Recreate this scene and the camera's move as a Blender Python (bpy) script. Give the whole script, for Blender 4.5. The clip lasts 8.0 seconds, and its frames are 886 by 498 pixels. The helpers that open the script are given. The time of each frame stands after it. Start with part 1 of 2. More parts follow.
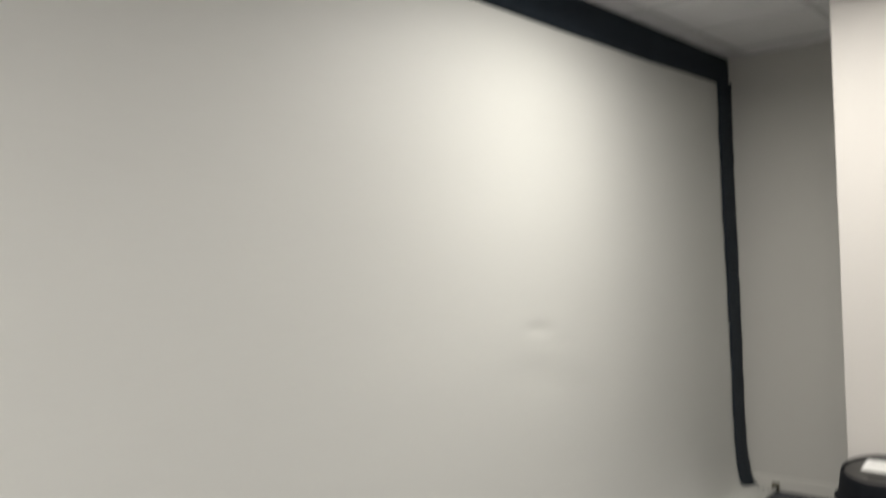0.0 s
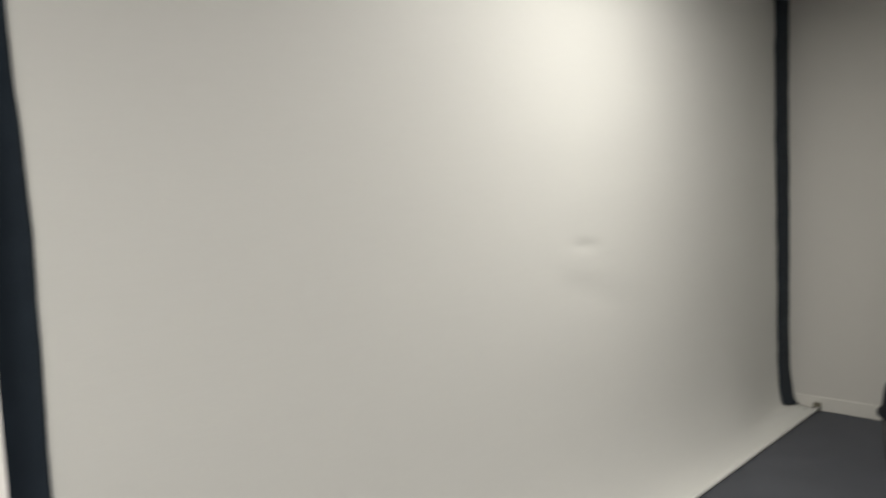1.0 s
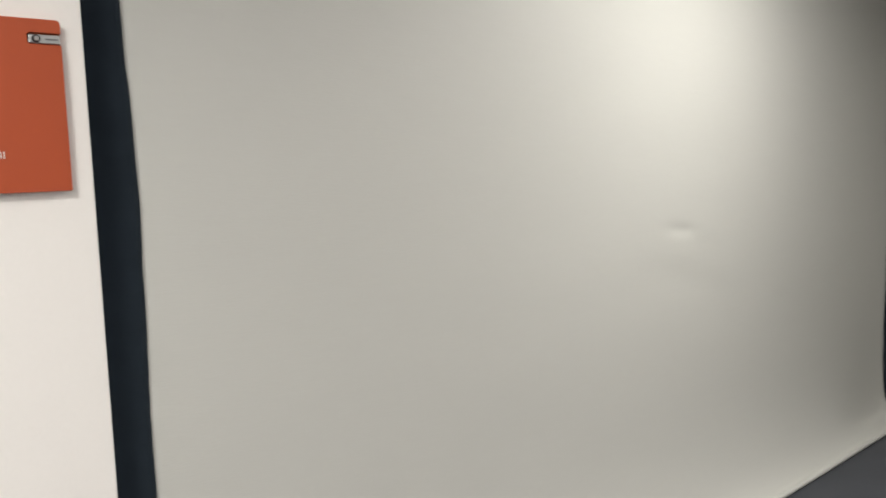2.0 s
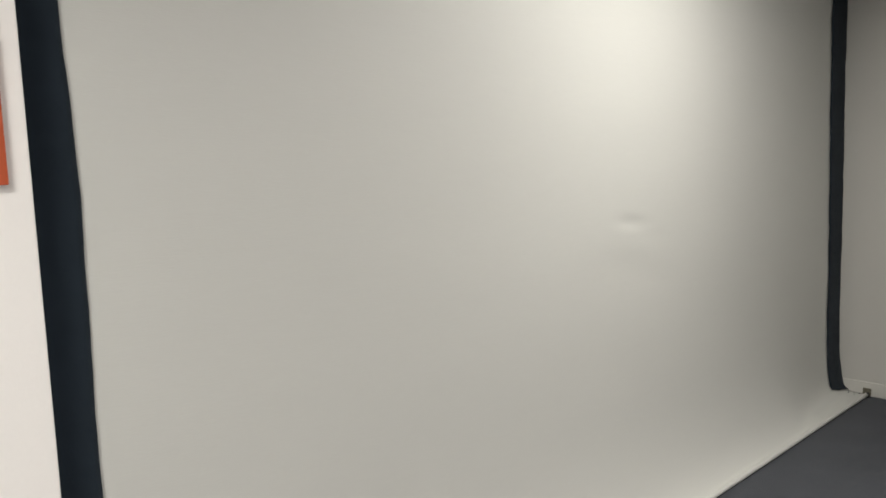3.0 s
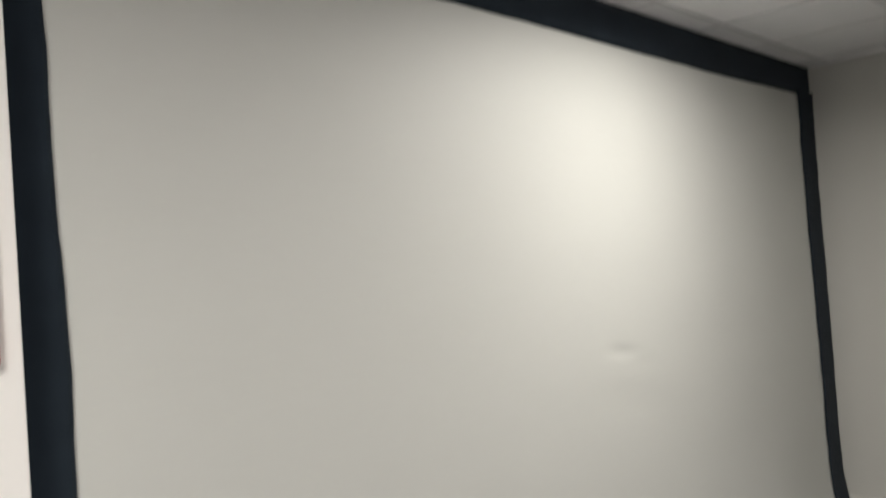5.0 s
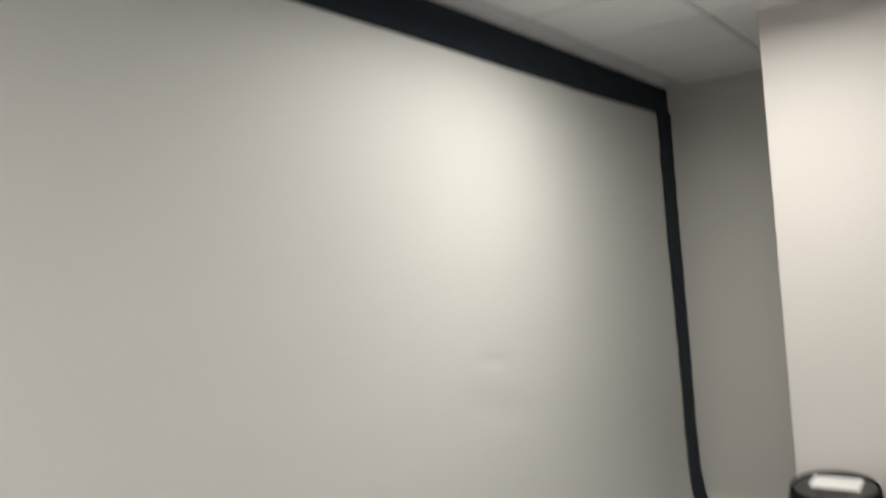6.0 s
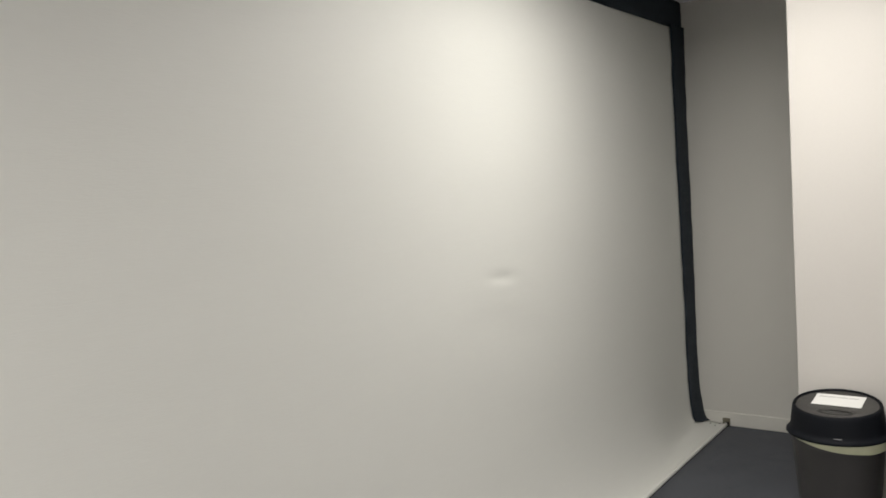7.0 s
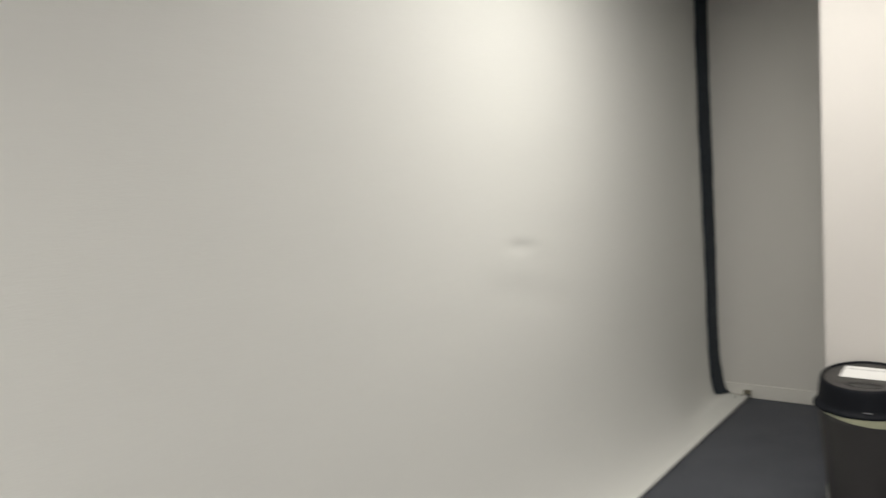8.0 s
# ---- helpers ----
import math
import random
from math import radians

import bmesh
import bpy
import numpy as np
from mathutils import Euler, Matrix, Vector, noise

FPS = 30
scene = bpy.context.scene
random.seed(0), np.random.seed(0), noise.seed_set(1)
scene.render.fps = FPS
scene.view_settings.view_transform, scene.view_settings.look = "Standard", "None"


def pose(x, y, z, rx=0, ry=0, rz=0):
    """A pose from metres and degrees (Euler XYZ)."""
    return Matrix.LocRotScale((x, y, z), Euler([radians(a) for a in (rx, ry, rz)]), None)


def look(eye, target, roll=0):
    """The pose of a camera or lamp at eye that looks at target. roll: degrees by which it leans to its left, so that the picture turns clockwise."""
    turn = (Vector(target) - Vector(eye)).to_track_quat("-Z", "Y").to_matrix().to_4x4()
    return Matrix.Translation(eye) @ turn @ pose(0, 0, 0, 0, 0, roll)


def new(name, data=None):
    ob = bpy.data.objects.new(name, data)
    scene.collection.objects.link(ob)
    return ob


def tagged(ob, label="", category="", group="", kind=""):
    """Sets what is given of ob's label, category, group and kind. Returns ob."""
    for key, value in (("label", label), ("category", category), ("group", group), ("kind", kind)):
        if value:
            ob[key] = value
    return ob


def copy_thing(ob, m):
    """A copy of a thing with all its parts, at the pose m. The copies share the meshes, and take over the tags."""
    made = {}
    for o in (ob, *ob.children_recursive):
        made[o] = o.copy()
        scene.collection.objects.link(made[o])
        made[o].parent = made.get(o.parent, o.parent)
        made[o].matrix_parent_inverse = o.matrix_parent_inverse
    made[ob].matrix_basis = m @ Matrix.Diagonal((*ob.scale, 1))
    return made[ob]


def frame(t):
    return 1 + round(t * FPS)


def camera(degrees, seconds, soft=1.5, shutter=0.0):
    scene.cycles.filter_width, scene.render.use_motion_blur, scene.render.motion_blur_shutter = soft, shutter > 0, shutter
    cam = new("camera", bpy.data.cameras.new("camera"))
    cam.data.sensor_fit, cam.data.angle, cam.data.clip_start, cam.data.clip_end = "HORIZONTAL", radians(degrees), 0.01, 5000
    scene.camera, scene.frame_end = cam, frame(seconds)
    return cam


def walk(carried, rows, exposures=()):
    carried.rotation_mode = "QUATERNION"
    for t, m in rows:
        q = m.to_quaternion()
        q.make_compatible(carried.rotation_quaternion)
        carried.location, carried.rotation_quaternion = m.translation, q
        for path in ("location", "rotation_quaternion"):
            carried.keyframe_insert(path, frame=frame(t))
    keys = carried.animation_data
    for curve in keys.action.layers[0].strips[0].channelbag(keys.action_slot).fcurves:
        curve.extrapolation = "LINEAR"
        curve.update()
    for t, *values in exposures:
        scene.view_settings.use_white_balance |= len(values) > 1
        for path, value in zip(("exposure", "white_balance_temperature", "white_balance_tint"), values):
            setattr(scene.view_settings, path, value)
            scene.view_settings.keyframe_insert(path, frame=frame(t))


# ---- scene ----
# seconds, place of the eye, then yaw from the backdrop's normal, pitch and roll in degrees
EXPOSURES = [(0.0, 0.07), (0.5, 0.05), (1.0, 0.05), (1.7, 0.04), (2.8, 0.0), (3.2, 0.04), (4.2, 0.06), (5.3, 0.04), (5.5, 0.02), (5.6, -0.14), (5.8, -0.16), (6.0, -0.02), (6.5, 0.04), (8.0, 0.06)]
PATH = [
    (0.0, -0.186, -1.814, 1.610, 50.06, -0.27, -2.48),
    (0.1, -0.184, -1.814, 1.609, 49.68, -1.70, -2.61),
    (0.3, -0.183, -1.815, 1.611, 49.57, -3.37, -2.50),
    (0.5, -0.189, -1.815, 1.611, 49.51, -4.12, -2.67),
    (0.6, -0.196, -1.816, 1.609, 49.36, -4.51, -2.68),
    (0.8, -0.216, -1.819, 1.594, 48.42, -5.05, -2.66),
    (1.0, -0.237, -1.822, 1.574, 46.84, -5.52, -2.31),
    (1.2, -0.247, -1.821, 1.564, 43.81, -6.07, -2.15),
    (1.4, -0.246, -1.822, 1.565, 41.33, -6.41, -1.48),
    (1.5, -0.243, -1.822, 1.567, 40.67, -6.52, -1.39),
    (1.6, -0.241, -1.823, 1.569, 40.34, -6.50, -1.12),
    (1.7, -0.240, -1.824, 1.570, 39.82, -6.68, -1.41),
    (2.8, -0.230, -1.802, 1.550, 43.54, -6.79, -1.78),
    (3.0, -0.228, -1.803, 1.550, 43.83, -6.86, -1.84),
    (3.2, -0.227, -1.809, 1.549, 43.96, -6.82, -1.95),
    (3.5, -0.230, -1.826, 1.546, 43.62, -6.92, -2.02),
    (3.8, -0.237, -1.823, 1.549, 43.15, -6.89, -2.11),
    (4.0, -0.239, -1.824, 1.553, 43.43, -6.99, -1.85),
    (4.2, -0.240, -1.825, 1.557, 43.61, -6.92, -1.74),
    (5.3, -0.232, -1.826, 1.672, 45.95, 3.40, -3.86),
    (5.4, -0.234, -1.831, 1.670, 46.54, 3.79, -3.52),
    (5.5, -0.236, -1.837, 1.667, 47.60, 5.18, -3.50),
    (5.6, -0.237, -1.842, 1.663, 48.51, 6.12, -3.48),
    (5.7, -0.235, -1.846, 1.658, 49.81, 6.55, -3.72),
    (5.8, -0.230, -1.845, 1.653, 50.76, 6.02, -3.62),
    (5.9, -0.223, -1.839, 1.648, 52.69, 3.59, -4.06),
    (6.0, -0.214, -1.830, 1.644, 53.69, 1.48, -4.28),
    (6.1, -0.205, -1.820, 1.639, 54.08, -0.07, -3.92),
    (6.3, -0.192, -1.800, 1.629, 54.50, -2.64, -3.53),
    (6.5, -0.189, -1.785, 1.621, 54.42, -3.66, -3.52),
    (7.0, -0.201, -1.757, 1.616, 53.56, -4.13, -3.69),
    (7.5, -0.187, -1.721, 1.607, 53.03, -4.85, -3.98),
    (7.8, -0.145, -1.698, 1.604, 52.98, -6.08, -3.75),
    (7.9, -0.134, -1.693, 1.603, 52.90, -6.22, -3.86),
    (7.97, -0.127, -1.689, 1.603, 52.77, -6.21, -3.94),
    (8.0, -0.125, -1.688, 1.603, 52.46, -6.19, -3.98),
]


def heading(x, y, z, yaw, pitch, roll):
    a, b = radians(yaw), radians(pitch)
    way = Vector((math.sin(a) * math.cos(b), math.cos(a) * math.cos(b), math.sin(b)))
    return look((x, y, z), Vector((x, y, z)) + way, roll)


cam = camera(58.51, 8.0, soft=1.6, shutter=0.8)
walk(cam, [(r[0], heading(*r[1:])) for r in PATH], EXPOSURES)

# ---- plan of the room, metres ----
H = 2.713                 # ceiling
X_RIGHT = 4.866           # side wall of the recess
X_PIER, Y_PIER = 3.558, -0.926
X_LEFT, Y_LEFT = 0.275, -0.12   # end and face of the wall beside the backdrop
X_END, Y_END = -3.4, -5.2       # unseen far walls, added to close the room
TILE_X, TILE_Y, TILE = 2.244, -0.136, 0.6
Y_HEM = -0.200
# first panel is seen, second inferred from shadows, last two are added fill
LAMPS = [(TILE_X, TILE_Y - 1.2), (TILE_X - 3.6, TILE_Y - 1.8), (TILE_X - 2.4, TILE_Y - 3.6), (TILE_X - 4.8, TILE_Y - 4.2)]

# ---- world and lamps ----
world = bpy.data.worlds.new("world")
scene.world = world
world.use_nodes = True
world.node_tree.nodes["Background"].inputs["Color"].default_value = (0.5, 0.55, 0.62, 1)
world.node_tree.nodes["Background"].inputs["Strength"].default_value = 0.02
# the last two powers belong to unseen panels added to lift the ambient light
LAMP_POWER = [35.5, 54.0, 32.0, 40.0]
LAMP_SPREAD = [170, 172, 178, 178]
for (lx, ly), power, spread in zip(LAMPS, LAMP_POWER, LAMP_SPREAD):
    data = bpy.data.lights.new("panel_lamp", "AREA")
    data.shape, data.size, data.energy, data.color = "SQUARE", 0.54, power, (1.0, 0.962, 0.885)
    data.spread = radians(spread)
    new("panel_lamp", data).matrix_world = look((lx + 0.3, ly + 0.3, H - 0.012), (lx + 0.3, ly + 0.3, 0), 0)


# ---- materials ----
def material(name, colour, rough=0.6, metal=0.0, vary=0.06, coarse=3.0, fine=180.0, bump=0.0, bump_scale=300.0,
             spec=0.5, emit=0.0, stretch=(1, 1, 1), sheen=0.0):
    """A paint, cloth or plastic: a colour that wanders a little at two scales, with fine relief."""
    m = bpy.data.materials.new(name)
    m.use_nodes = True
    n, l = m.node_tree.nodes, m.node_tree.links
    b = n["Principled BSDF"]
    b.inputs["Roughness"].default_value = rough
    b.inputs["Metallic"].default_value = metal
    b.inputs["Specular IOR Level"].default_value = spec
    if sheen:
        b.inputs["Sheen Weight"].default_value = sheen
    co = n.new("ShaderNodeTexCoord")
    mp = n.new("ShaderNodeMapping")
    mp.inputs["Scale"].default_value = stretch
    l.new(co.outputs["Object"], mp.inputs["Vector"])
    big = n.new("ShaderNodeTexNoise")
    big.inputs["Scale"].default_value, big.inputs["Detail"].default_value = coarse, 3
    small = n.new("ShaderNodeTexNoise")
    small.inputs["Scale"].default_value, small.inputs["Detail"].default_value = fine, 2
    l.new(mp.outputs["Vector"], big.inputs["Vector"])
    l.new(mp.outputs["Vector"], small.inputs["Vector"])
    mix = n.new("ShaderNodeMath")
    mix.operation = "MULTIPLY_ADD"
    l.new(small.outputs["Fac"], mix.inputs[0])
    mix.inputs[1].default_value = 0.5
    l.new(big.outputs["Fac"], mix.inputs[2])
    ramp = n.new("ShaderNodeMapRange")
    ramp.inputs["From Min"].default_value, ramp.inputs["From Max"].default_value = 0.35, 1.15
    ramp.inputs["To Min"].default_value, ramp.inputs["To Max"].default_value = 1 - vary, 1 + vary
    l.new(mix.outputs["Value"], ramp.inputs["Value"])
    tint = n.new("ShaderNodeVectorMath")
    tint.operation = "SCALE"
    tint.inputs[0].default_value = colour
    l.new(ramp.outputs["Result"], tint.inputs["Scale"])
    l.new(tint.outputs["Vector"], b.inputs["Base Color"])
    if bump:
        grain = n.new("ShaderNodeTexNoise")
        grain.inputs["Scale"].default_value, grain.inputs["Detail"].default_value = bump_scale, 3
        l.new(mp.outputs["Vector"], grain.inputs["Vector"])
        bp = n.new("ShaderNodeBump")
        bp.inputs["Strength"].default_value, bp.inputs["Distance"].default_value = bump, 0.002
        l.new(grain.outputs["Fac"], bp.inputs["Height"])
        l.new(bp.outputs["Normal"], b.inputs["Normal"])
    if emit:
        b.inputs["Emission Color"].default_value = (1.0, 0.965, 0.9, 1)
        b.inputs["Emission Strength"].default_value = emit
    return m


# one white wall paint in three tones, each wall's light put into colour
M_WALL_SHADED = material("white_wall_paint_shaded", (0.570, 0.562, 0.534), 0.75, vary=0.025, coarse=1.2, fine=90, bump=0.12, bump_scale=220)
# the pier's dimmer, warmer tone stands for the light on it
M_PIER = material("white_wall_paint_dim_warm", (0.555, 0.534, 0.511), 0.75, vary=0.025, coarse=1.2, fine=90, bump=0.12, bump_scale=220)
M_WALL_LIT = material("white_wall_paint_lit", (0.88, 0.855, 0.84), 0.6, vary=0.02, coarse=1.2, fine=90, bump=0.08, bump_scale=220)
M_TILE = material("ceiling_tile_board", (0.92, 0.915, 0.93), 0.9, vary=0.05, coarse=2.0, fine=260, bump=0.5, bump_scale=320, spec=0.2)
M_GRID = material("ceiling_grid_enamel", (0.74, 0.74, 0.75), 0.45, vary=0.04, coarse=4)
M_CARPET = material("grey_carpet", (0.051, 0.056, 0.069), 0.95, vary=0.22, coarse=5, fine=420, bump=1.0, bump_scale=500, spec=0.1, sheen=0.15)
M_SHEET = material("white_matt_vinyl", (0.588, 0.592, 0.568), 0.60, vary=0.02, coarse=1.6, fine=60, bump=0.16, bump_scale=200, spec=0.9, stretch=(0.2, 1, 1.4))
M_STRIP = material("navy_felt", (0.0165, 0.0240, 0.0335), 0.95, vary=0.25, coarse=8, fine=500, bump=0.7, bump_scale=600, spec=0.12, sheen=0.05)
M_SKIRT = material("skirting_gloss_paint", (0.63, 0.622, 0.588), 0.40, vary=0.04, coarse=5)
M_ORANGE = material("orange_powder_coat", (0.425, 0.071, 0.020), 0.55, vary=0.05, coarse=6, fine=500, bump=0.12, bump_scale=700)
M_SILVER = material("brushed_aluminium", (0.50, 0.51, 0.52), 0.38, metal=0.85, vary=0.08, coarse=30, fine=400, stretch=(1, 1, 12))
M_DARKMETAL = material("dark_lock_metal", (0.016, 0.016, 0.018), 0.4, metal=0.2, vary=0.1)
M_BRASS = material("dull_brass", (0.21, 0.195, 0.15), 0.5, metal=0.6, vary=0.2, coarse=60)
M_LETTER = material("white_letter_vinyl", (0.80, 0.79, 0.77), 0.5, vary=0.02)
M_LID = material("black_lid_plastic", (0.0052, 0.0062, 0.0090), 0.62, vary=0.15, coarse=9, fine=300, bump=0.15, bump_scale=500, spec=0.12)
M_FLAP = material("black_flap_plastic", (0.034, 0.0325, 0.031), 0.45, vary=0.15, coarse=14, fine=300, bump=0.2, bump_scale=400)
M_BODY = material("charcoal_bin_plastic", (0.034, 0.0325, 0.033), 0.55, vary=0.12, coarse=7, fine=300, bump=0.2, bump_scale=500)
M_LINER = material("pale_bin_liner", (0.50, 0.51, 0.36), 0.4, vary=0.10, coarse=25, fine=120, bump=0.6, bump_scale=60)
M_PRINT = material("grey_print", (0.45, 0.45, 0.45), 0.7, vary=0.2, coarse=60)
M_PAPER = material("white_label_paper", (0.68, 0.68, 0.67), 0.7, vary=0.03, coarse=20)
M_INK = material("grey_ink", (0.16, 0.16, 0.17), 0.8, vary=0.1)
M_DIFFUSER = material("lit_diffuser", (0.9, 0.9, 0.9), 0.5, vary=0.01, emit=3.5)
M_OFF = material("white_plastic", (0.88, 0.88, 0.87), 0.4, vary=0.03, coarse=12)
M_SLOT = material("dark_vent_plastic", (0.03, 0.03, 0.032), 0.6, vary=0.1)


# ---- mesh helpers ----
def link(name, bm, mats, smooth=False):
    me = bpy.data.meshes.new(name)
    bmesh.ops.recalc_face_normals(bm, faces=bm.faces[:])
    bm.to_mesh(me)
    bm.free()
    for m in (mats if isinstance(mats, (list, tuple)) else [mats]):
        me.materials.append(m)
    if smooth:
        me.polygons.foreach_set("use_smooth", [True] * len(me.polygons))
    return new(name, me)


def part(name, bm, mats, parent, label="", smooth=False):
    ob = link(name, bm, mats, smooth)
    ob.parent = parent
    return tagged(ob, label=label)


def empty(name, at):
    ob = new(name)
    ob.empty_display_size = 0.1
    ob.location = at
    return ob


def box(x0, y0, z0, x1, y1, z1, bevel=0.0, segments=2, bm=None):
    bm = bm or bmesh.new()
    vs = bmesh.ops.create_cube(bm, size=1)["verts"]
    for v in vs:
        v.co = Vector(((x0 + x1) / 2 + v.co.x * (x1 - x0), (y0 + y1) / 2 + v.co.y * (y1 - y0), (z0 + z1) / 2 + v.co.z * (z1 - z0)))
    if bevel:
        es = list({e for v in vs for e in v.link_edges})
        bmesh.ops.bevel(bm, geom=es, offset=bevel, segments=segments, profile=0.5, affect="EDGES")
    return bm


def turned(profile, steps=64, squash=1.0, bm=None):
    """A closed shape turned about z from (radius, height) pairs; squash narrows it in x."""
    bm = bm or bmesh.new()
    rings = []
    for r, z in profile:
        rings.append([bm.verts.new((r * math.cos(2 * math.pi * i / steps) * squash, r * math.sin(2 * math.pi * i / steps), z)) for i in range(steps)])
    for a, b in zip(rings, rings[1:]):
        for i in range(steps):
            j = (i + 1) % steps
            bm.faces.new((a[i], a[j], b[j], b[i]))
    return bm, rings


def cap(bm, ring):
    bm.faces.new(ring)


def sheet(grid, thick, bm=None):
    """A skin of that thickness on a grid of (place, normal): front, back and rims."""
    bm = bm or bmesh.new()
    front = [[bm.verts.new(p + n * thick) for p, n in row] for row in grid]
    back = [[bm.verts.new(p) for p, n in row] for row in grid]
    for g in (front, back):
        for a, b in zip(g, g[1:]):
            for i in range(len(a) - 1):
                bm.faces.new((a[i], a[i + 1], b[i + 1], b[i]))
    for i in range(len(front) - 1):
        bm.faces.new((front[i][0], front[i + 1][0], back[i + 1][0], back[i][0]))
        bm.faces.new((front[i][-1], front[i + 1][-1], back[i + 1][-1], back[i][-1]))
    for i in range(len(front[0]) - 1):
        bm.faces.new((front[0][i], front[0][i + 1], back[0][i + 1], back[0][i]))
        bm.faces.new((front[-1][i], front[-1][i + 1], back[-1][i + 1], back[-1][i]))
    return bm


# ---- floor, walls, ceiling ----
tagged(link("floor", box(X_END - 0.2, Y_END - 0.2, -0.1, X_RIGHT + 0.2, 0.2, 0), M_CARPET), "dark grey short-pile carpet floor", "floor", kind="structure")
# recess and pier walls coloured darker for shade, the return lighter for light
tagged(link("wall_north", box(X_LEFT, 0, 0, X_RIGHT, 0.15, H + 0.1), M_WALL_SHADED), "white painted wall behind the backdrop", "wall", kind="structure")
tagged(link("wall_east", box(X_RIGHT, Y_PIER, 0, X_RIGHT + 0.15, 0.15, H + 0.1), M_WALL_SHADED), "white painted side wall of the recess", "wall", kind="structure")
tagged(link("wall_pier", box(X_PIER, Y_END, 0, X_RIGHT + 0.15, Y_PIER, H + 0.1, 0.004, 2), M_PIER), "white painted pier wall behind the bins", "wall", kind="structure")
tagged(link("wall_west_return", box(X_END, Y_LEFT, 0, X_LEFT, 0.15, H + 0.1, 0.004, 2), M_WALL_LIT), "white painted wall beside the backdrop, lightened in its colour as if lit", "wall", kind="structure")
# both out of view; added to enclose the room and bounce light back
tagged(link("wall_west", box(X_END - 0.15, Y_END, 0, X_END, 0.15, H + 0.1), M_WALL_LIT), "unseen white end wall, added to close the room", "wall", kind="structure")
tagged(link("wall_south", box(X_END - 0.15, Y_END - 0.15, 0, X_RIGHT + 0.15, Y_END, H + 0.1), M_WALL_LIT), "unseen white rear wall, added to close the room", "wall", kind="structure")


def skirting(name, x0, y0, x1, y1):
    bm = box(x0, y0, 0, x1, y1, 0.088, 0.004, 2)
    return tagged(link(name, bm, M_SKIRT), "white gloss painted skirting board along the carpet", "skirting board", kind="structure")


skirting("baseboard_east", X_RIGHT - 0.014, Y_PIER, X_RIGHT, 0.0)
skirting("baseboard_pier", X_PIER - 0.014, Y_END, X_PIER, Y_PIER)


def ceiling():
    """Board tiles lying in a grid of enamelled bars, with a wall angle round the edge: one mesh."""
    bm = bmesh.new()
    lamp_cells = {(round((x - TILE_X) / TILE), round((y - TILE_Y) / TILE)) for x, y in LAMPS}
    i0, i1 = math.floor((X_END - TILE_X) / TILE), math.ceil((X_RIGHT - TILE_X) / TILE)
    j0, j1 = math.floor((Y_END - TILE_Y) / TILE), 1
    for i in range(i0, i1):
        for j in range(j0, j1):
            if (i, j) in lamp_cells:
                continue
            x0, y0 = TILE_X + i * TILE, TILE_Y + j * TILE
            lift = random.uniform(-0.0008, 0.0012)
            box(x0 + 0.0095, y0 + 0.0135, H + 0.003 + lift, x0 + TILE - 0.0095, y0 + TILE - 0.0135, H + 0.022, 0.0035, 1, bm)
    tiles = len(bm.faces)
    for i in range(i0, i1 + 1):
        x = TILE_X + i * TILE
        box(x - 0.008, Y_END, H, x + 0.008, 0.1, H + 0.03, 0, 1, bm)
    for j in range(j0, j1 + 1):
        y = TILE_Y + j * TILE
        box(X_END, y - 0.012, H - 0.001, X_RIGHT + 0.1, y + 0.012, H + 0.029, 0, 1, bm)
    for x0, y0, x1, y1 in ((X_LEFT, -0.022, X_RIGHT, 0), (X_RIGHT - 0.022, Y_PIER, X_RIGHT, 0), (X_PIER - 0.022, Y_END, X_PIER, Y_PIER)):
        box(x0, y0, H - 0.003, x1, y1, H + 0.02, 0, 1, bm)
    box(X_END - 0.1, Y_END - 0.1, H + 0.04, X_RIGHT + 0.1, 0.12, H + 0.09, 0, 1, bm)
    bm.faces.ensure_lookup_table()
    for k in range(tiles, len(bm.faces)):
        bm.faces[k].material_index = 1
    return tagged(link("ceiling", bm, [M_TILE, M_GRID]), "white suspended ceiling of square board tiles", "ceiling", kind="structure")


ceiling()


def ceiling_light(x, y):
    root = tagged(empty("ceiling_light", (x + 0.3, y + 0.3, H)), "square recessed light panel, switched on, in the ceiling grid", "ceiling light", "light panels of the ceiling")
    bm = bmesh.new()
    o, i = 0.287, 0.272
    for a, b, c, d in ((-o, -o, o, -i), (-o, i, o, o), (-o, -i, -i, i), (i, -i, o, i)):
        box(a, b, -0.010, c, d, 0.02, 0.002, 1, bm)
    part("frame", bm, M_OFF, root, "white metal frame")
    part("diffuser", box(-i, -i, 0.0, i, i, 0.012), M_DIFFUSER, root, "glowing white diffuser")
    return root


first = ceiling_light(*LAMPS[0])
# panels out of view; the last two are made up to brighten the room
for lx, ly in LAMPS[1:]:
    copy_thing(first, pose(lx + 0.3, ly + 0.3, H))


# ---- the backdrop ----
SWEEP = [(0.012, H - 0.01), (0.010, 2.0), (0.010, 1.2), (0.012, 0.70), (0.015, 0.42), (0.021, 0.25), (0.031, 0.145), (0.047, 0.075), (0.069, 0.035), (0.100, 0.018), (0.145, 0.012), (0.200, 0.010)]

# away from the pinned corner the vinyl hangs in a wider curve
SWEEP_WIDE = [(0.012, H - 0.01), (0.010, 2.0), (0.010, 1.2), (0.014, 0.75), (0.028, 0.46), (0.049, 0.30), (0.076, 0.190), (0.105, 0.112), (0.134, 0.062), (0.160, 0.030), (0.180, 0.013), (0.200, 0.008)]


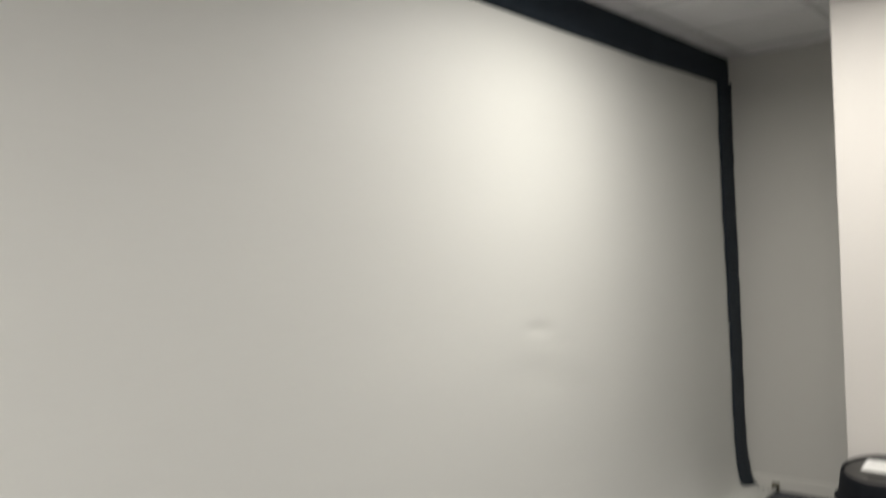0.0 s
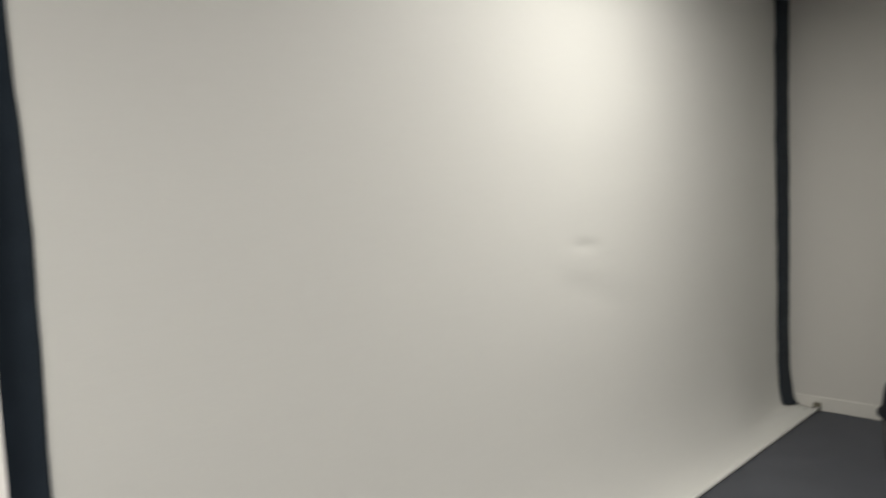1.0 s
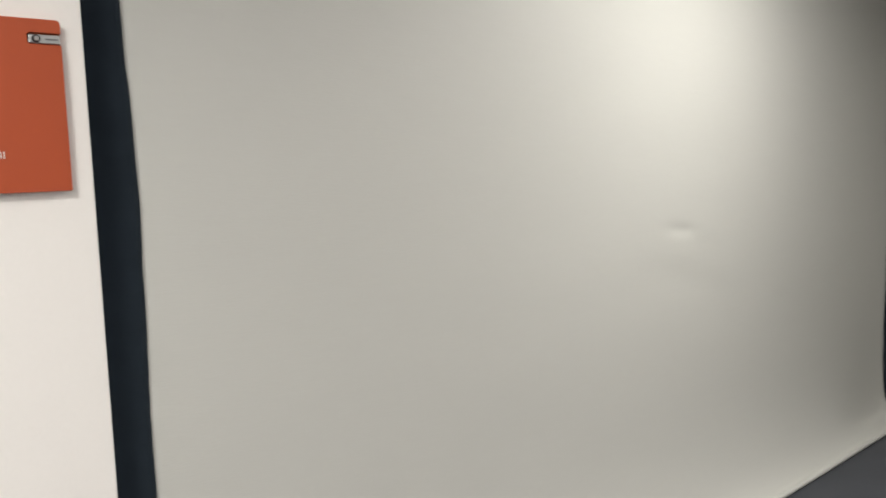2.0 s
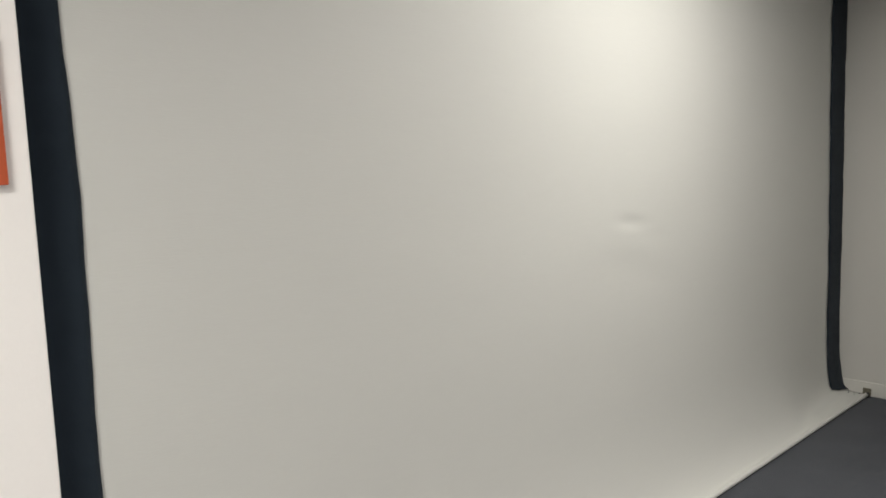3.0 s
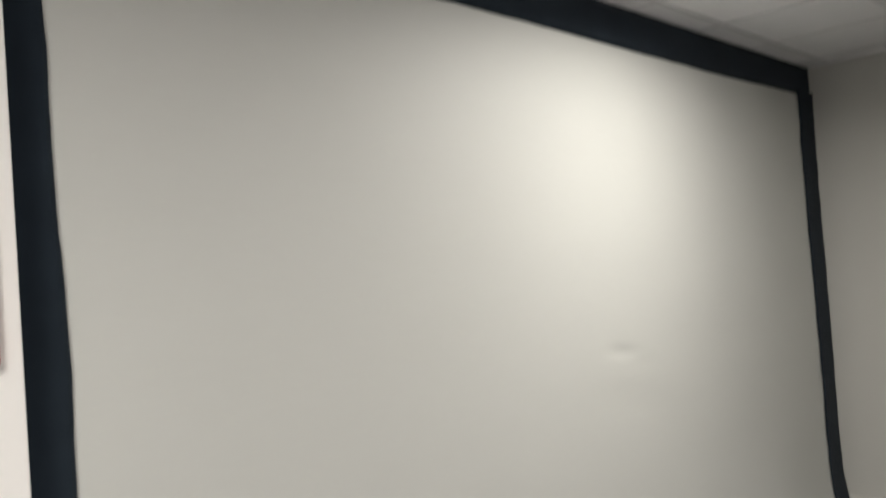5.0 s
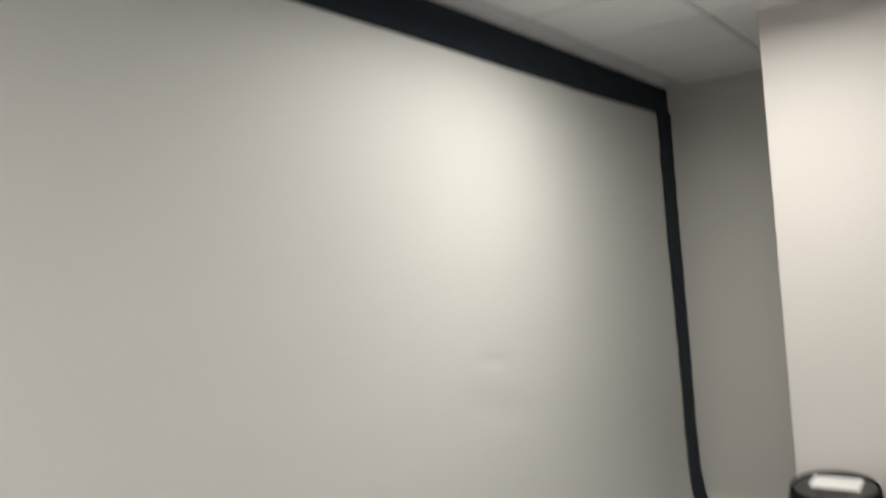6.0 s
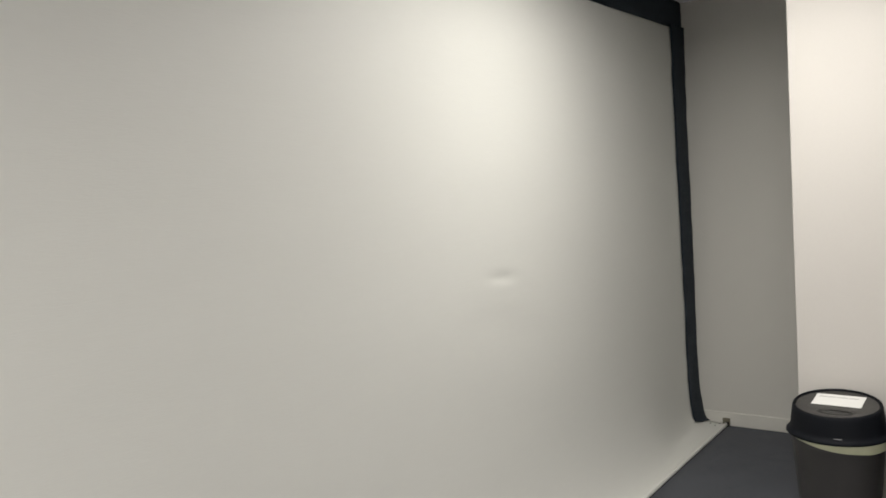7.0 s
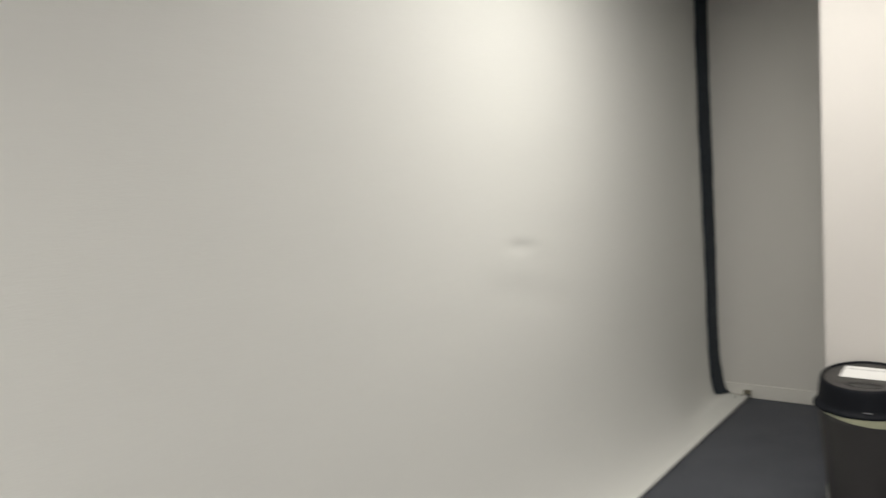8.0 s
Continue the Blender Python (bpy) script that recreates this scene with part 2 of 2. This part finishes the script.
def smooth_profile(points, step):
    """The profile (way out from the wall, height), run through smoothly at even steps of length."""
    out = []
    for k in range(len(points) - 1):
        p0, p1, p2, p3 = (Vector(points[max(0, min(len(points) - 1, q))]) for q in (k - 1, k, k + 1, k + 2))
        n = max(2, round((p2 - p1).length / step))
        for s in range(n):
            u = s / n
            m1, m2 = (p2 - p0) / 2, (p3 - p1) / 2
            scale1 = (p2 - p1).length / max(1e-6, (p2 - p0).length / 2)
            scale2 = (p2 - p1).length / max(1e-6, (p3 - p1).length / 2)
            out.append((2 * u**3 - 3 * u**2 + 1) * p1 + (u**3 - 2 * u**2 + u) * m1 * scale1 + (3 * u**2 - 2 * u**3) * p2 + (u**3 - u**2) * m2 * scale2)
    return out + [Vector(points[-1])]


def even_profile(points, count):
    """The same profile at a fixed count of even steps."""
    fine = smooth_profile(points, 0.004)
    run = [0.0]
    for a, b in zip(fine, fine[1:]):
        run.append(run[-1] + (b - a).length)
    at = np.linspace(0, run[-1], count)
    return [Vector((np.interp(d, run, [p.x for p in fine]), np.interp(d, run, [p.y for p in fine]))) for d in at]


def profile_frames(points):
    rows = []
    for k, p in enumerate(points):
        d = (points[min(k + 1, len(points) - 1)] - points[max(k - 1, 0)]).normalized()
        rows.append((Vector((0, -p.x, p.y)), Vector((0, d.y, d.x)) if d.y < 0 else Vector((0, 0, 1))))
    return rows


def ripple(x, z):
    """How far the vinyl stands off its even sweep: slow waves, and one pushed-in crease."""
    r = 0.0022 * noise.noise(Vector((x * 0.9, z * 1.6, 3.1))) + 0.0010 * noise.noise(Vector((x * 1.3, z * 9.0, 7.7)))
    for cx, cz, w, h, a in ((2.570, 1.246, 0.10, 0.028, -0.0062), (2.70, 1.18, 0.16, 0.040, -0.0018), (2.52, 1.08, 0.18, 0.05, -0.0034), (2.68, 1.00, 0.20, 0.05, -0.0032)):
        r += a * math.exp(-((x - cx) / w) ** 2 - ((z - cz - (x - cx) * -0.08) / h) ** 2)
    return r


def photo_backdrop():
    root = tagged(empty("photo_backdrop", (0, 0, 0)), "large white vinyl photo backdrop with navy felt edges, sweeping onto the carpet", "backdrop")
    tight, wide = even_profile(SWEEP, 300), even_profile(SWEEP_WIDE, 300)
    xs = [X_LEFT + 0.012 + (X_RIGHT - 0.018 - X_LEFT - 0.012) * k / 170 for k in range(171)]
    columns = []
    for x in xs:
        u = min(1, max(0, (X_RIGHT - 0.26 - x) / 0.75))
        u = u * u * (3 - 2 * u)
        column = []
        for p, n in profile_frames([a.lerp(b, u) for a, b in zip(tight, wide)]):
            r = abs(ripple(x, p.z)) if ripple(x, p.z) < 0 or n.y == 0 else -ripple(x, p.z)
            column.append((Vector((x, p.y + r * abs(n.y), p.z)), Vector((0, -abs(n.y), abs(n.z)))))
        columns.append(column)
    grid = [list(row) for row in zip(*columns)]
    part("sheet", sheet(grid, 0.002), M_SHEET, root, smooth=True)
    bm = bmesh.new()
    rings = []
    for k in range(60):
        x = xs[0] + (xs[-1] - xs[0]) * k / 59
        wob = 0.0025 * noise.noise(Vector((x * 1.3, 0, 0)))
        rings.append([bm.verts.new((x, Y_HEM - 0.003 + wob + 0.0130 * math.cos(a), 0.0140 + 0.0130 * math.sin(a))) for a in (2 * math.pi * q / 12 for q in range(12))])
    for a, b in zip(rings, rings[1:]):
        for q in range(12):
            bm.faces.new((a[q], a[(q + 1) % 12], b[(q + 1) % 12], b[q]))
    cap(bm, rings[0]), cap(bm, rings[-1])
    part("hem", bm, M_SHEET, root, "rolled hem along the front edge", smooth=True)
    for sx, sy in ((4.806, -0.112), (4.822, -0.138), (4.784, -0.150), (4.829, -0.165)):
        part("staple", box(sx - 0.006, sy - 0.0015, 0.010, sx + 0.006, sy + 0.0015, 0.022 if sy > -0.12 else 0.0165, 0.0008, 1), M_STRIP, root, "small dark staple")
    return root


BACKDROP = photo_backdrop()


def edge_wave(z, seed, size):
    return size * (noise.noise(Vector((z * 2.3, seed, 0.5))) + 0.70 * noise.noise(Vector((z * 8.0, seed, 1.5))) + 0.30 * noise.noise(Vector((z * 23.0, seed, 2.5))))


def upright_strip(profile, inner, outer, label, seed, lift, last, wave_in, wave_out, top, slant=0.0, stand=0.0):
    """A felt strip down one side, following the sweep onto the floor; inner and outer give x from the height."""
    fr = [(p, n) for p, n in profile_frames(smooth_profile(profile, 0.008)) if -p.y <= last and p.z <= top]
    count = len(fr)
    grid = []
    for r in range(count):
        row = []
        for k in range(9):
            u = k / 8
            p, n = fr[round(r * (1 - slant * (1 - u)))]
            n = Vector((0, -abs(n.y), abs(n.z)))
            a, b = inner(p.z) + edge_wave(p.z, seed, wave_in), outer(p.z) + edge_wave(p.z, seed + 5, wave_out)
            curl = 0.0008 * math.sin(math.pi * u) + 0.001 * noise.noise(Vector((u * 2, p.z * 4, seed)))
            curl += u * (stand + edge_wave(p.z, seed + 9, stand * 0.7))
            row.append((Vector((a + (b - a) * u, p.y, p.z)) + n * (lift + curl), n))
        grid.append(row)
    return part("edge_strip", sheet(grid, 0.0025), M_STRIP, BACKDROP, label, smooth=True)


def left_inner(z):
    return 0.390 + 0.010 * math.exp(-((z - 1.44) / 0.28) ** 2) - 0.006 * min(1, max(0, (z - 1.4) / 0.5))


def right_inner(z):
    return 4.628 + 0.050 * min(1, (2.55 - z) / 1.5)


upright_strip(SWEEP_WIDE, left_inner, lambda z: X_LEFT + 0.004, "navy felt strip beside the white wall", 2.0, 0.009, 0.15, 0.0035, 0.0, H - 0.02)
upright_strip(SWEEP, right_inner, lambda z: X_RIGHT - 0.008 - 0.034 * min(1, max(0, (0.16 - z) / 0.14)) ** 1.5, "navy felt strip in the corner of the recess", 9.0, 0.008, 0.104, 0.016, 0.005, 2.552, 0.021, 0.006)


def top_strip():
    grid = []
    n = Vector((0, -1, 0))
    for k in range(161):
        x = X_LEFT + 0.006 + (X_RIGHT - 0.040 - X_LEFT) * k / 160
        low = 2.532 - 0.010 * math.exp(-((x - 3.5) / 0.75) ** 2) + 0.0035 * noise.noise(Vector((x * 1.7, 4, 0))) + 0.0016 * noise.noise(Vector((x * 9, 4, 2)))
        row = []
        for q in range(6):
            u = q / 5
            sag = 0.004 * math.sin(math.pi * u) + 0.0015 * noise.noise(Vector((x * 3, u * 2, 8)))
            row.append((Vector((x, -0.016 - sag, low + (H - 0.006 - low) * u)), n))
        grid.append(row)
    return part("edge_strip", sheet(grid, 0.0025), M_STRIP, BACKDROP, "long navy felt strip under the ceiling", smooth=True)


top_strip()


def hem_bracket():
    root = tagged(empty("hem_bracket", (X_RIGHT - 0.016, Y_HEM - 0.004, 0)), "small brass bracket at the skirting holding the hem", "bracket")
    part("plate", box(-0.006, -0.022, 0.008, 0.001, 0.024, 0.052, 0.0015, 1), M_BRASS, root)
    bm, rings = turned([(0.0105, 0), (0.0115, 0.002), (0.0115, 0.016), (0.009, 0.018)], 20)
    cap(bm, rings[0]), cap(bm, rings[-1])
    bmesh.ops.transform(bm, matrix=pose(-0.004, -0.004, 0.018, 0, -90, 0), verts=bm.verts)
    part("end_cap", bm, M_DARKMETAL, root, "dark end cap of the hem bar")
    part("foot", box(-0.03, -0.020, 0.0, 0.0, 0.016, 0.006, 0.001, 1), M_DARKMETAL, root)
    return root


hem_bracket()


# ---- the orange wall cabinet ----
def wall_cabinet():
    x1, x0, z0, z1, deep = 0.2275, -0.24, 1.5175, 1.8475, 0.015
    y = Y_LEFT
    root = tagged(empty("wall_cabinet", (x1, y, z0)), "orange metal wall cabinet with a silver lock plate", "cabinet")
    inv = Matrix.Translation((-x1, -y, -z0))

    def put(name, bm, mat, parent, label="", smooth=False):
        bmesh.ops.transform(bm, matrix=inv, verts=bm.verts)
        return part(name, bm, mat, parent, label, smooth)

    def round_plate(a, b, c, d, y0, y1, r, bevel):
        bm = bmesh.new()
        pts = []
        for cx, cz, start in ((c - r, d - r, 0), (a + r, d - r, 90), (a + r, b + r, 180), (c - r, b + r, 270)):
            for q in range(6):
                t = radians(start + 18 * q)
                pts.append((cx + r * math.cos(t), cz + r * math.sin(t)))
        f = bm.faces.new([bm.verts.new((px, y0, pz)) for px, pz in pts])
        g = bmesh.ops.extrude_face_region(bm, geom=[f])["geom"]
        moved = [v for v in g if isinstance(v, bmesh.types.BMVert)]
        for v in moved:
            v.co.y = y1
        top = [e for e in bm.edges if all(v in moved for v in e.verts)]
        bmesh.ops.bevel(bm, geom=top, offset=bevel, segments=3, profile=0.5, affect="EDGES")
        return bm

    body = put("body", round_plate(x0, z0, x1, z1, y, y - deep + 0.004, 0.010, 0.002), M_ORANGE, root)
    # the front is cut away at its upper corner for the lock plate
    sx, sz0, sz1 = 0.1695, 1.802, 1.819
    r, g = 0.008, 0.0025

    def corner(cx, cz, start, rr):
        return [(cx + rr * math.cos(radians(start + 18 * q)), cz + rr * math.sin(radians(start + 18 * q))) for q in range(6)]

    pts = [(x1, sz1 + g)] + corner(x1 - r, z1 - r, 0, r) + corner(x0 + r, z1 - r, 90, r) + corner(x0 + r, z0 + r, 180, r) + corner(x1 - 0.003, z0 + 0.003, 270, 0.003)
    pts += [(x1, sz0 - g), (sx + 0.002, sz0 - g)] + [(sx - g, sz0 + 0.002), (sx - g, sz1 - 0.002)] + [(sx + 0.002, sz1 + g)]
    bm = bmesh.new()
    f = bm.faces.new([bm.verts.new((px, y - deep + 0.003, pz)) for px, pz in pts])
    ext = bmesh.ops.extrude_face_region(bm, geom=[f])["geom"]
    moved = [v for v in ext if isinstance(v, bmesh.types.BMVert)]
    for v in moved:
        v.co.y = y - deep - 0.006
    rim = [e for e in bm.edges if all(v in moved for v in e.verts)]
    bmesh.ops.bevel(bm, geom=rim, offset=0.0016, segments=3, profile=0.5, affect="EDGES")
    put("door", bm, M_ORANGE, root, "orange front panel")
    lock = put("lock_plate", box(sx, y - deep - 0.003, sz0, x1 - 0.001, y - deep + 0.004, sz1, 0.0015, 2), M_SILVER, root, "silver lock plate")
    for r, y0, y1, mat, name in ((0.0075, 0.003, 0.007, M_DARKMETAL, "lock_ring"), (0.0045, 0.006, 0.009, M_SILVER, "lock_barrel")):
        b2, rings = turned([(r, y0), (r, y1), (r * 0.85, y1 + 0.001)], 24)
        cap(b2, rings[0]), cap(b2, rings[-1])
        bmesh.ops.transform(b2, matrix=pose(sx + 0.013, y - deep, (sz0 + sz1) / 2, 90, 0, 0), verts=b2.verts)
        put(name, b2, mat, lock)
    put("groove", box(sx + 0.030, y - deep - 0.0042, (sz0 + sz1) / 2 - 0.0014, x1 - 0.006, y - deep - 0.002, (sz0 + sz1) / 2 + 0.0014), M_INK, lock)
    # the maker's name as plain white marks
    for a in (0.098, 0.070, 0.042, 0.014, -0.014):
        bm = box(a, y - deep - 0.0072, 1.583, a + 0.0018, y - deep - 0.005, 1.597)
        box(a + 0.0055, y - deep - 0.0072, 1.583, a + 0.0073, y - deep - 0.005, 1.597, bm=bm)
        box(a + 0.0110, y - deep - 0.0072, 1.583, a + 0.0128, y - deep - 0.005, 1.597, bm=bm)
        put("mark", bm, M_LETTER, root, "small white mark")
    return root


wall_cabinet()


# ---- the smoke detector ----
def smoke_detector():
    root = tagged(empty("smoke_detector", (3.158, -1.053, H)), "round white plastic smoke detector under the ceiling", "smoke detector")
    bm, rings = turned([(0.054, 0.002), (0.055, -0.003), (0.053, -0.008), (0.048, -0.010)], 40)
    cap(bm, rings[0]), cap(bm, rings[-1])
    part("base", bm, M_OFF, root)
    bm, rings = turned([(0.043, -0.009), (0.043, -0.016)], 32)
    cap(bm, rings[0]), cap(bm, rings[-1])
    part("chamber", bm, M_SLOT, root, "dark vent ring")
    bm, rings = turned([(0.046, -0.0145), (0.0475, -0.017), (0.0475, -0.038), (0.044, -0.043), (0.036, -0.045)], 40)
    cap(bm, rings[0]), cap(bm, rings[-1])
    part("cover", bm, M_OFF, root)
    bm, rings = turned([(0.032, -0.044), (0.032, -0.049)], 32)
    cap(bm, rings[0]), cap(bm, rings[-1])
    part("lower_chamber", bm, M_SLOT, root, "dark vent ring")
    bm, rings = turned([(0.034, -0.048), (0.035, -0.050), (0.031, -0.055), (0.018, -0.058), (0.002, -0.058)], 40)
    cap(bm, rings[0]), cap(bm, rings[-1])
    part("nose", bm, M_OFF, root)
    for k in range(8):
        bm = box(0.030, -0.011, -0.0155, 0.0465, 0.011, -0.009, 0.001, 1)
        bmesh.ops.transform(bm, matrix=pose(0, 0, 0, 0, 0, 45 * k), verts=bm.verts)
        part("rib", bm, M_OFF, root)
        bm = box(0.022, -0.008, -0.0485, 0.0335, 0.008, -0.0445, 0.0008, 1)
        bmesh.ops.transform(bm, matrix=pose(0, 0, 0, 0, 0, 45 * k + 20), verts=bm.verts)
        part("rib", bm, M_OFF, root)
    return root


smoke_detector()


# ---- the bins ----
def swing_bin(y, turn, written, hang):
    root = tagged(empty("swing_bin", (3.351, y, 0)), "charcoal plastic bin with a black lid and pale liner", "bin", "bins along the pier wall")
    bm, rings = turned([(0.130, 0.0), (0.135, 0.004), (0.137, 0.02), (0.161, 0.30), (0.176, 0.47), (0.180, 0.508), (0.174, 0.508), (0.170, 0.47), (0.131, 0.03)], 64)
    cap(bm, rings[0]), cap(bm, rings[-1])
    part("body", bm, M_BODY, root, smooth=True)
    # liner folded over the rim, hanging unevenly
    bm = bmesh.new()
    n = 96
    cols = []
    for k in range(n):
        a = 2 * math.pi * k / n
        low = 0.490 - 0.023 * math.cos(a - radians(hang)) + 0.004 * noise.noise(Vector((math.cos(a) * 2, math.sin(a) * 2, y)))
        col = []
        for q in range(6):
            u = q / 5
            z = 0.514 + (low - 0.514) * u
            r = 0.1875 - 0.005 * u + 0.0022 * noise.noise(Vector((math.cos(a) * 9, math.sin(a) * 9, z * 16 + y)))
            col.append(bm.verts.new((r * math.cos(a), r * math.sin(a), z)))
        cols.append(col)
    for k in range(n):
        for q in range(5):
            bm.faces.new((cols[k][q], cols[k][q + 1], cols[(k + 1) % n][q + 1], cols[(k + 1) % n][q]))
    liner = part("liner", bm, M_LINER, root, "pale yellowish plastic bag liner", smooth=True)
    # lid: flange, dome, rim, and the well in which the flap hangs
    bm, rings = turned([(0.188, 0.510), (0.195, 0.511), (0.1985, 0.515), (0.1975, 0.521), (0.190, 0.526), (0.1835, 0.529), (0.181, 0.545), (0.1775, 0.575),
                        (0.1735, 0.608), (0.1718, 0.622), (0.1690, 0.631), (0.1650, 0.6355), (0.1615, 0.635), (0.1590, 0.630), (0.1580, 0.604), (0.172, 0.510)], 72)
    for v in bm.verts:
        v.co.z += 0.105 * v.co.x * max(0, min(1, (v.co.z - 0.53) / 0.09))
    lid = part("lid", bm, M_LID, root, "black domed lid", smooth=True)
    # flap: a dished disc, tilted towards the room, with a finger dent
    bm = bmesh.new()
    rows = []
    for q in range(15):
        r = 0.1570 * (q / 14)
        ring = []
        for k in range(56):
            a = 2 * math.pi * k / 56
            px, py = r * math.cos(a), r * math.sin(a)
            z = 0.001 * (1 - (r / 0.1570) ** 2)
            d = ((px + 0.085) / 0.024) ** 2 + ((py + 0.006) / 0.066) ** 2
            z -= 0.013 / (1 + d ** 4)
            ring.append(bm.verts.new((px, py, z)))
        rows.append(ring)
    for a, b in zip(rows, rows[1:]):
        for k in range(56):
            bm.faces.new((a[k], a[(k + 1) % 56], b[(k + 1) % 56], b[k]))
    bmesh.ops.remove_doubles(bm, verts=bm.verts, dist=0.00005)
    flap = part("flap", bm, M_FLAP, lid, "dark swinging flap", smooth=True)
    flap.matrix_local = pose(0, 0, 0.6275, 0, -6.0, 0)
    # lip round the finger dent
    bm = bmesh.new()
    rings = []
    for k in range(48):
        a = 2 * math.pi * k / 48
        c = Vector((-0.085 + 0.024 * math.cos(a), -0.006 + 0.066 * math.sin(a), 0.0))
        out = Vector((math.cos(a), math.sin(a) * 0.4, 0)).normalized()
        rings.append([bm.verts.new(c + out * 0.0022 * math.cos(t) + Vector((0, 0, 0.0016 * math.sin(t)))) for t in (2 * math.pi * q / 8 for q in range(8))])
    for k in range(48):
        for q in range(8):
            bm.faces.new((rings[k][q], rings[k][(q + 1) % 8], rings[(k + 1) % 48][(q + 1) % 8], rings[(k + 1) % 48][q]))
    grip = part("finger_grip", bm, M_FLAP, lid, "raised lip of the finger dent", smooth=True)
    grip.matrix_local = pose(0, 0, 0.6275, 0, -6.0, 0)
    # clip on the flange
    part("clip", box(-0.1860, -0.047, 0.5356, -0.174, -0.016, 0.5374, 0.001, 1), M_INK, lid, "worn grey edge of the clip")
    # paper label with lines of print
    bm = box(-0.063, -0.095, 0.0, 0.063, 0.095, 0.0016)
    label = part("label", bm, M_PAPER, lid, "white paper label")
    label.matrix_local = pose(0.043, 0.0, 0.6326, 0, -6.0, turn)
    bm = bmesh.new()
    for k, (a, b) in enumerate(written):
        box(0.026, a, 0.0012, 0.036, b, 0.0020, 0, 1, bm)
    ink = part("print", bm, M_PRINT, lid, "grey printed line")
    ink.matrix_local = pose(0.043, 0.0, 0.6326, 0, -6.0, turn)
    return root


swing_bin(-1.1205, -1, ((-0.07, -0.035), (-0.03, 0.01), (0.016, 0.045), (0.05, 0.08)), 255)
swing_bin(-1.514, -3, ((-0.06, -0.02), (-0.01, 0.05)), 165)
